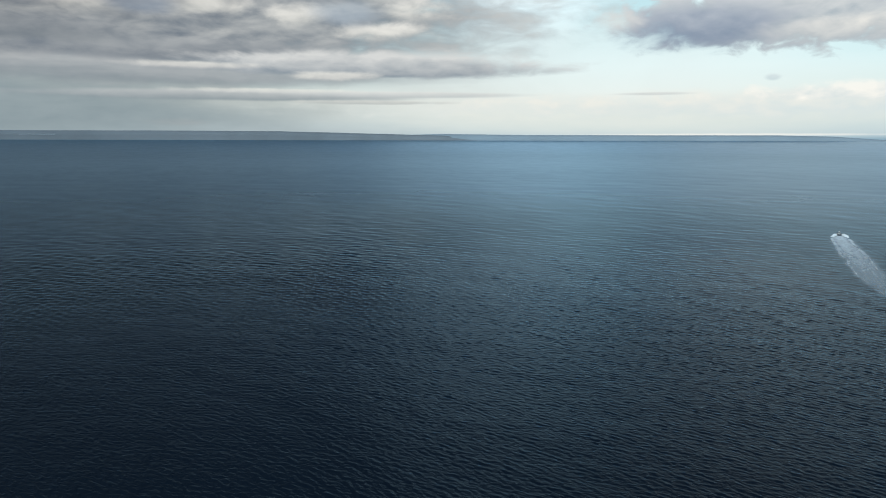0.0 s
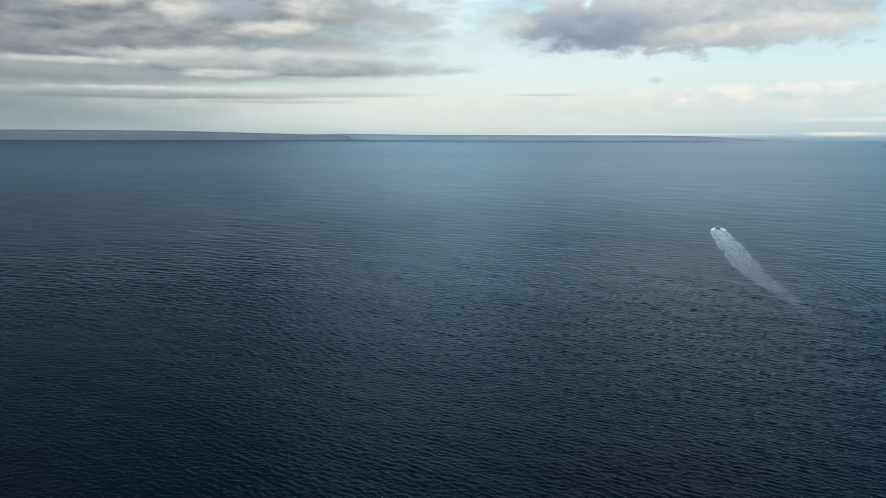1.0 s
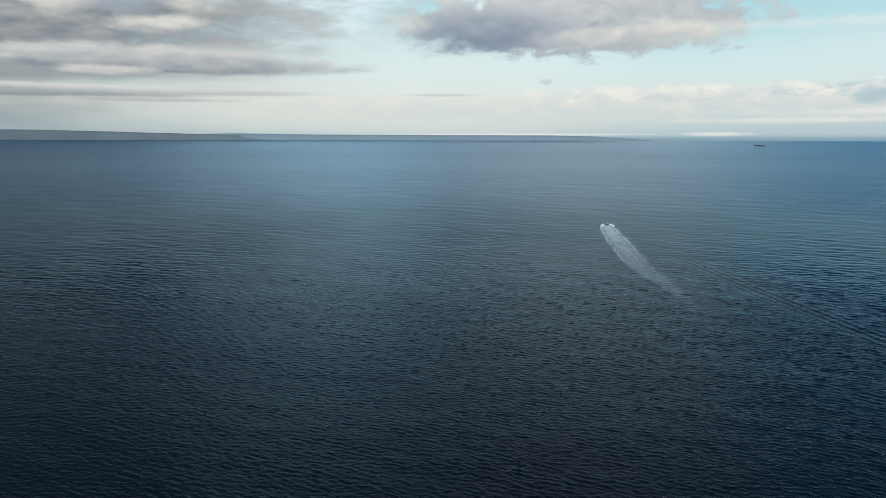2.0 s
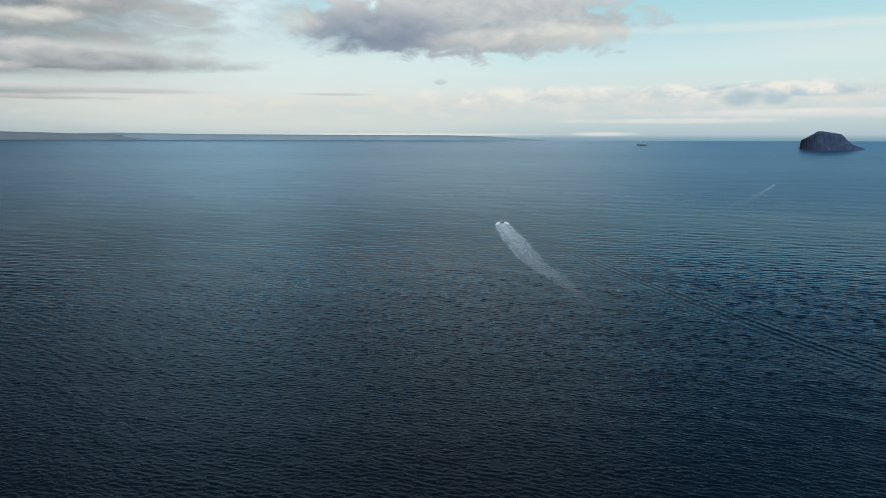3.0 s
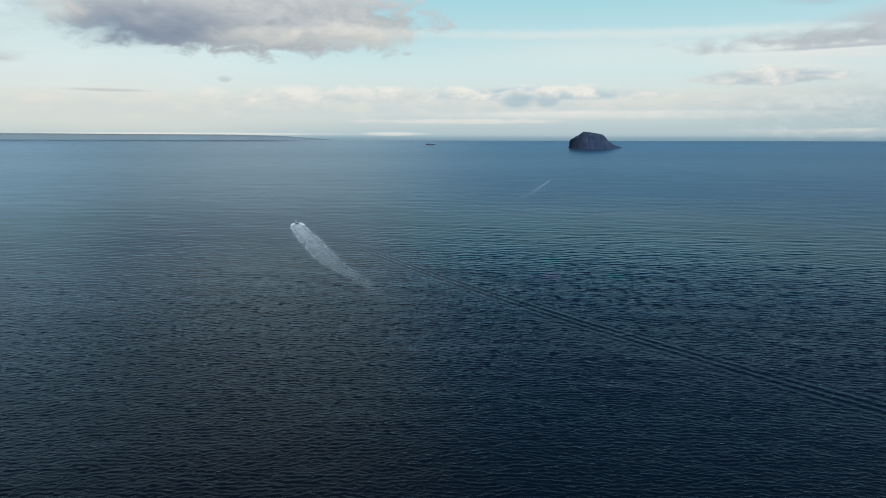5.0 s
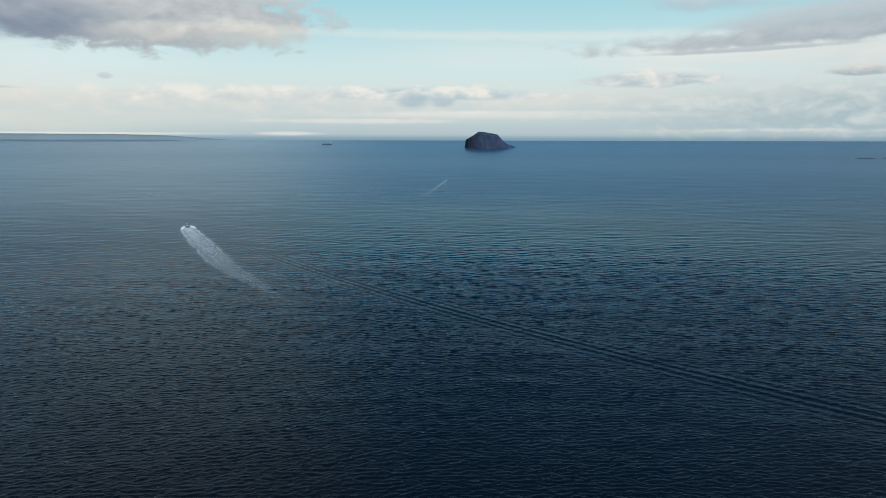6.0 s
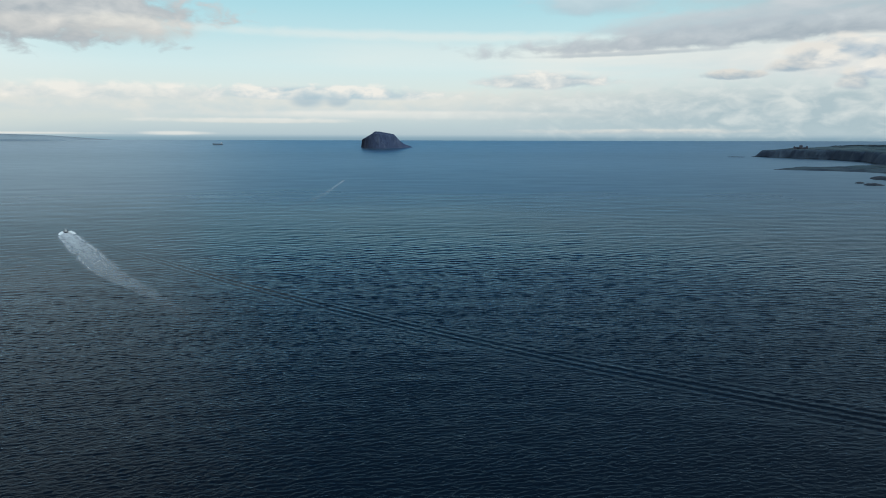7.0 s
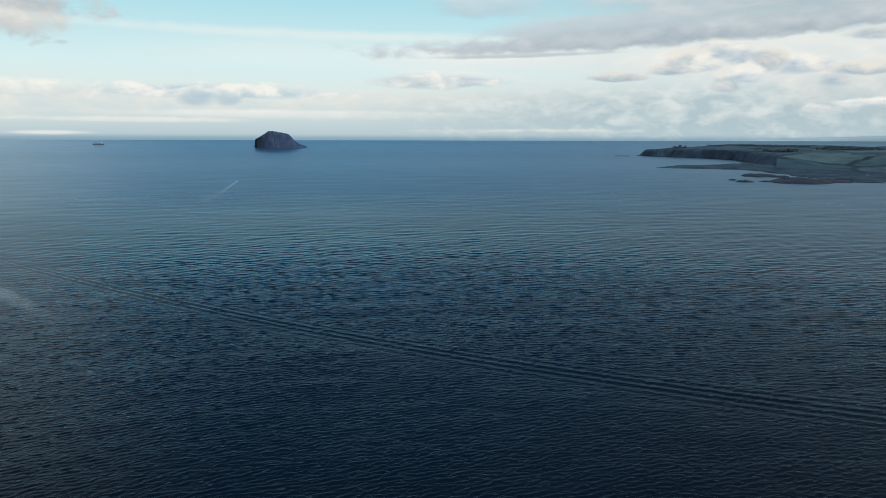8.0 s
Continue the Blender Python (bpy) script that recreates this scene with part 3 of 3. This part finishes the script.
reef(88.95, 1190, 28, 36, 3.0, 43)
reef(90.4, 1205, 22, 16, 1.6, 53)
reef(80.0, 3030, 70, 30, 2.5, 63)


def far_ridge(name, label, azs, tops, seed, mat, r=4935.0, hump=3.0):
    az = np.linspace(azs[0], azs[-1], 260)
    top = np.tan(np.radians(np.interp(az, azs, tops))) * r + EYE
    top = top + (fbm(az / 2.2, az * 0 + 0.5, seed, 5) - 0.5) * hump
    rows = [(0.0, 0.0), (0.75, 12.0), (1.0, 25.0), (0.9, 40.0), (0.0, 55.0)]
    verts = [tuple(polar(a, r + d, t * k)) for k, d in rows for a, t in zip(az, top)]
    return tagged(mesh_object(name, verts, grid_faces(len(rows), len(az)), mat), label, "hills", kind="structure")


far_ridge("backdrop_hills", "long low coast far across the water, haze in its colour", (-45, -31.7, -20, -13, -6, 0, 4), (0.6, 0.64, 0.70, 0.69, 0.54, 0.4, 0.02), 71, HAZED_COAST)
# low ridge added for the haze band on the horizon, coloured as haze
far_ridge("backdrop_haze_ridge", "very faint low ridge in the colour of sea haze", (-8, 0, 6, 16, 25, 28.5, 33), (0.3, 0.52, 0.45, 0.43, 0.42, 0.33, 0.0), 75, FAR_HAZE, 4942.0, 1.0)
far_ridge("backdrop_coast", "hills far along the coast, paled in colour for haze", (88.5, 89.5, 92, 97.6, 110, 125), (0.0, 0.14, 0.24, 0.38, 0.5, 0.4), 81, HAZED_HILLS)


def tree_belt(az0, az1, r, seed):
    """A shelter belt: many small crowns of uneven height in one row."""
    rng = np.random.default_rng(seed)
    verts, faces = [], []
    base = bmesh.new()
    bmesh.ops.create_icosphere(base, subdivisions=1, radius=1.0)
    shape = np.array([v.co[:] for v in base.verts])
    tris = np.array([[v.index for v in f.verts] for f in base.faces])
    base.free()
    for k in range(110):
        az, size = rng.uniform(az0, az1), rng.uniform(1.6, 4.2)
        d = r + rng.uniform(-25, 25)
        p = polar(az, d, float(land_height(np.array([d]), np.array([az]))[0]) + size * rng.uniform(0.2, 0.8))
        faces.append(tris + len(verts) * len(shape))
        verts.append(shape * size * rng.uniform(0.7, 1.3, (len(shape), 1)) * (1.2, 1.2, 1.0) + np.array(p))
    return tagged(mesh_object("tree_belt", np.concatenate(verts), np.concatenate(faces), WOOD_DARK),
                  "dark belt of trees along the fields", "trees", "tree belts on the headland", "stuff")


tree_belt(86.2, 88.6, 3640, 3)
tree_belt(90.5, 93.2, 3640, 5)
tree_belt(94.0, 97.5, 3560, 7)
tree_belt(93.5, 97.0, 2750, 9)
tree_belt(89.6, 92.4, 2950, 11)
tree_belt(97.0, 104.0, 3300, 13)
tree_belt(90.0, 92.3, 2380, 15)
tree_belt(88.4, 90.6, 3680, 21)


def build_village():
    """A row of pale houses on the far shore."""
    rng = np.random.default_rng(17)
    bm = bmesh.new()
    for k in range(15):
        az = -30.6 + 2.1 * k / 14 + rng.uniform(-0.04, 0.04)
        w, h = rng.uniform(4, 8), rng.uniform(1.8, 2.8)
        x, y, z = polar(az, 4949 + rng.uniform(-1, 1), EYE + 30 + rng.uniform(-1, 1))
        box(bm, (x, y, z), (w, 7, h), 0.0, -az)
        roof = [bm.verts.new(Vector((x, y, z)) + pose(0, 0, 0, 0, 0, -az) @ Vector(p)) for p in ((-w / 2, -3.8, h / 2), (w / 2, -3.8, h / 2), (w / 2, 0, h / 2 + 3), (-w / 2, 0, h / 2 + 3), (w / 2, 3.8, h / 2), (-w / 2, 3.8, h / 2))]
        for f in ((0, 1, 2, 3), (3, 2, 4, 5), (0, 3, 5), (1, 4, 2)):
            bm.faces.new([roof[i] for i in f])
    return tagged(part("far_village", bm, SHIP_WHITE, None), "row of tiny white houses on the far shore", "village", kind="stuff")


build_village()


# ---- ruined castle on the cliff ----
def build_castle():
    ob = new("castle")
    for name, at, size in (("gatehouse", (0, 0, 11), (16, 12, 22)), ("curtain_wall", (-17, 2, 6.5), (20, 4, 13)), ("curtain_wall", (16, 2, 6), (18, 4, 12)),
                           ("tower", (28, 3, 9), (10, 10, 18)), ("tower", (-30, 3, 8), (9, 9, 16))):
        bm = bmesh.new()
        box(bm, at, size, 0.4)
        # broken wall heads
        for k in range(5):
            w = size[0] / 6
            box(bm, (at[0] - size[0] / 2 + w * (k + 1), at[1], at[2] + size[2] / 2 + 0.5 * (k * 7 % 3)), (w * 0.6, size[1] * 0.9, 1.2 * (k * 7 % 3) + 0.6), 0.1)
        part(name, bm, SANDSTONE, ob)
    ob.matrix_world = Matrix.Translation(polar(84.25, 2985, float(land_height(np.array([2985.0]), np.array([84.25]))[0]) - 1.0)) @ pose(0, 0, 0, 0, 0, -84.25) @ Matrix.Scale(0.72, 4)
    return tagged(ob, "ruined sandstone castle with towers on the cliff top", "castle")


build_castle()


# ---- far ships ----
def build_ship():
    ob = new("cargo_ship")
    bm = bmesh.new()
    outline = [(-40, 5), (-38, 6), (28, 6), (36, 4.2), (43, 0), (36, -4.2), (28, -6), (-38, -6), (-40, -5)]
    for z, k in ((-3, 0.94), (0, 0.97), (6, 1.0), (7.2, 1.0)):
        for x, y in outline:
            bm.verts.new((x * (1.02 if z > 5 else 1.0) * (k if x > 30 else 1), y * k, z + (1.8 if x > 30 and z > 5 else 0)))
    bm.verts.ensure_lookup_table()
    m = len(outline)
    for r in range(3):
        for i in range(m):
            bm.faces.new([bm.verts[r * m + i], bm.verts[r * m + (i + 1) % m], bm.verts[(r + 1) * m + (i + 1) % m], bm.verts[(r + 1) * m + i]])
    bm.faces.new([bm.verts[3 * m + i] for i in range(m)])
    part("hull", bm, HULL_GREY, ob, "grey painted ship hull")
    bm = bmesh.new()
    for z, w in ((9, 14), (12, 12), (15, 10), (17.5, 11)):
        box(bm, (-29, 0, z), (w, 10.5, 2.8), 0.2)
    part("deckhouse", bm, SHIP_WHITE, ob, "white stepped deckhouse")
    bm = bmesh.new()
    tube(bm, (-35, 0, 12), (-36, 0, 22), 1.6, 1.3)
    part("funnel", bm, HULL_GREY, ob)
    for x in (10, 34):
        bm = bmesh.new()
        tube(bm, (x, 0, 7), (x, 0, 20), 0.4, 0.2)
        part("mast", bm, STEEL, ob)
    for x in (-12, 4, 20):
        bm = bmesh.new()
        box(bm, (x, 0, 8.2), (13, 9, 2.2), 0.3)
        part("hatch", bm, HULL_GREY, ob)
    r = 4550.0
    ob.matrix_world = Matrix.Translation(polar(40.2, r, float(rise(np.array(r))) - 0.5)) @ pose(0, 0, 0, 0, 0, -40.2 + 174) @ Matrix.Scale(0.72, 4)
    return tagged(ob, "small grey cargo ship with white deckhouse far out", "ship")


build_ship()


def build_yacht():
    ob = new("sailing_yacht")
    bm = bmesh.new()
    pts = [(-6, 1.4), (2, 1.8), (7, 0), (2, -1.8), (-6, -1.4)]
    low = [bm.verts.new((x * 0.85, y * 0.6, -0.5)) for x, y in pts]
    high = [bm.verts.new((x, y, 1.3)) for x, y in pts]
    for i in range(5):
        bm.faces.new([low[i], low[(i + 1) % 5], high[(i + 1) % 5], high[i]])
    bm.faces.new(high)
    part("hull", bm, SHIP_WHITE, ob)
    bm = bmesh.new()
    tube(bm, (0.5, 0, 1), (0.5, 0, 17), 0.12, 0.08, 8)
    part("mast", bm, STEEL, ob)
    for name, x0, x1, top in (("mainsail", 0.2, -5.5, 16.0), ("foresail", 0.9, 6.2, 13.5)):
        bm = bmesh.new()
        rows = []
        for i in range(9):
            k = i / 8
            rows.append([bm.verts.new((x0 + (x1 - x0) * (1 - k) * j / 4, 0.7 * math.sin(j / 4 * 3.0) * (1 - k), 2.2 + (top - 2.2) * k)) for j in range(5)])
        for a, b in zip(rows, rows[1:]):
            for j in range(4):
                bm.faces.new([a[j], a[j + 1], b[j + 1], b[j]])
        bmesh.ops.remove_doubles(bm, verts=bm.verts, dist=1e-4)
        bmesh.ops.solidify(bm, geom=bm.faces[:], thickness=0.05)
        part(name, bm, SAIL, ob, smooth=True)
    r = 4890.0
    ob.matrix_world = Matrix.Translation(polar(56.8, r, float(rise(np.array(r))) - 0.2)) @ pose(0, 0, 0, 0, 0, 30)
    return tagged(ob, "small white sailing yacht on the horizon", "yacht")


build_yacht()


# ---- the speeding boat and its wake ----
def build_boat():
    ob = new("motor_boat")
    # deep-V hull, 8.5 m
    stations = [(-4.2, 1.35, 0.95), (-2.0, 1.42, 0.98), (0.5, 1.40, 1.02), (2.4, 1.15, 1.12), (3.6, 0.62, 1.25), (4.3, 0.06, 1.38)]
    bm = bmesh.new()
    rings = []
    for x, w, top in stations:
        keel = -0.35 + 0.9 * max(0, (x - 1.5) / 2.8) ** 2
        prof = [(w, top), (w * 0.95, 0.35), (w * 0.78, 0.05), (0, keel), (-w * 0.78, 0.05), (-w * 0.95, 0.35), (-w, top)]
        rings.append([bm.verts.new((x, y, max(z, keel))) for y, z in prof])
    for a, b in zip(rings, rings[1:]):
        for i in range(6):
            bm.faces.new([a[i], b[i], b[i + 1], a[i + 1]])
        bm.faces.new([a[6], b[6], b[0], a[0]])
    bm.faces.new(rings[0])
    bmesh.ops.recalc_face_normals(bm, faces=bm.faces)
    part("hull", bm, BOAT_PAINT, ob, "dark painted planing hull")
    for s in (1, -1):
        bm = bmesh.new()
        for (x, w, top), (x2, w2, top2) in zip(stations, stations[1:]):
            tube(bm, (x, s * (w + 0.12), top - 0.1), (x2, s * (w2 + 0.12), top2 - 0.1), 0.25, 0.25, 10)
        part("side_tube", bm, RUBBER, ob, smooth=True)
    bm = bmesh.new()
    box(bm, (0.3, 0, 1.55), (2.4, 1.7, 1.2), 0.12)
    cabin = part("wheelhouse", bm, CABIN_WHITE, ob, "white wheelhouse")
    bm = bmesh.new()
    box(bm, (0.25, 0, 2.45), (2.2, 1.55, 0.62), 0.08)
    part("window_band", bm, DARK_GLASS, cabin, "dark tinted windows")
    bm = bmesh.new()
    box(bm, (0.2, 0, 2.83), (2.6, 1.8, 0.12), 0.05)
    part("roof", bm, CABIN_WHITE, cabin)
    bm = bmesh.new()
    for s in (0.8, -0.8):
        tube(bm, (-1.6, s, 1.0), (-1.7, s, 3.3), 0.05)
    tube(bm, (-1.7, -0.8, 3.3), (-1.7, 0.8, 3.3), 0.05)
    part("arch", bm, STEEL, ob)
    for s in (0.5, -0.5):
        bm = bmesh.new()
        box(bm, (-4.45, s, 1.35), (0.55, 0.45, 0.75), 0.12)
        box(bm, (-4.45, s, 0.5), (0.25, 0.18, 1.2), 0.04)
        part("outboard_engine", bm, RUBBER, ob)
    for s in (0.9, -0.9):
        bm = bmesh.new()
        tube(bm, (2.0, s, 1.15), (2.0, s, 1.75), 0.03, None, 8)
        tube(bm, (2.0, s, 1.75), (3.9, s * 0.3, 1.95), 0.03, None, 8)
        part("bow_rail", bm, STEEL, ob)
    ob.matrix_world = Matrix.Translation(BOAT + Vector((0, 0, 0.15))) @ pose(0, 0, 0, 0, -4, 90 - HEADING) @ Matrix.Scale(0.78, 4)
    return tagged(ob, "small dark motor boat speeding away over the sea", "boat")


build_boat()


def wake_strip(name, label, line, widths, mat, lift=0.10, steps=220, across=18):
    """A carpet of foam along a line of places on the sea, from its fresh end to where it dies away."""
    line = np.array(line, float)
    seg = np.concatenate([[0], np.cumsum(np.linalg.norm(np.diff(line, axis=0), axis=1))])
    s = np.linspace(0, seg[-1], steps)
    cx, cy = np.interp(s, seg, line[:, 0]), np.interp(s, seg, line[:, 1])
    tx, ty = np.gradient(cx), np.gradient(cy)
    ln = np.hypot(tx, ty)
    w = np.interp(s, seg, widths)
    v = np.linspace(0, 1, across)
    X = cx[:, None] + (-ty / ln * w)[:, None] * (v - 0.5)
    Y = cy[:, None] + (tx / ln * w)[:, None] * (v - 0.5)
    Z = surface(X, Y) + lift
    ob = mesh_object(name, np.stack([X, Y, Z], -1).reshape(-1, 3), grid_faces(steps, across), mat)
    uv = ob.data.uv_layers.new(name="UVMap")
    idx = np.empty(len(ob.data.loops), dtype=np.int32)
    ob.data.loops.foreach_get("vertex_index", idx)
    row, col = np.divmod(idx, across)
    uv.data.foreach_set("uv", np.stack([row / (steps - 1), col / (across - 1)], 1).astype(np.float32).reshape(-1))
    return tagged(ob, label, "wake", kind="stuff")


def build_spray():
    """White water thrown up on both sides of the hull: two ragged arms that sweep out and back from the bow."""
    verts, faces = [], []
    for side in (1, -1):
        u, a = np.linspace(0, 1, 60), np.linspace(0, math.pi, 12)
        U, A = np.meshgrid(u, a, indexing="ij")
        cx, cy = 3.0 - 15.0 * U, side * (0.8 + 4.4 * U ** 0.8)
        lump = fbm(U * 9 + 20 + side, A * 1.3 + 20, 91, 4)
        size = (0.2 + 1.1 * np.sin(math.pi * np.clip(U, 0.02, 0.98)) ** 0.7) * (0.45 + 1.1 * lump)
        x = cx + 0.6 * (lump - 0.5)
        y = cy + size * np.cos(A) * 0.95
        z = size * np.sin(A) * (1.15 - 0.6 * U) - 0.1
        faces += [[i + len(verts) for i in f] for f in grid_faces(60, 12).tolist()]
        verts += np.stack([x, y, z], -1).reshape(-1, 3).tolist()
    ob = mesh_object("bow_spray", verts, faces, SPRAY)
    ob.matrix_world = Matrix.Translation(BOAT) @ pose(0, 0, 0, 0, 0, 90 - HEADING)
    return tagged(ob, "white spray thrown up beside the speeding boat", "spray", kind="stuff")


build_spray()
wake_strip("boat_wake", "broad trail of white foam behind the boat", [(263.5, 466.5), (255, 450), (226.5, 385), (200, 325), (190, 300), (178, 262), (161, 216), (149, 190)], [9, 16, 19, 18, 15, 10, 7, 4], FOAM)
wake_strip("old_wake", "thin fading trail of old foam", [(858, 727), (652, 578), (532, 497), (451, 456), (405, 436)], [5, 7, 9, 10, 9], OLD_FOAM, 0.15)
wake_strip("old_wake", "thin fading trail of old foam", [polar(92.6, 860)[:2], polar(94.5, 760)[:2], polar(97.0, 690)[:2]], [2.2, 2.6, 2], OLD_FOAM, 0.15)
wake_strip("old_wake", "thin fading trail of old foam", [polar(51.0, 3450)[:2], polar(48.8, 3420)[:2], polar(46.5, 3440)[:2]], [16, 14, 12], OLD_FOAM, 0.15)
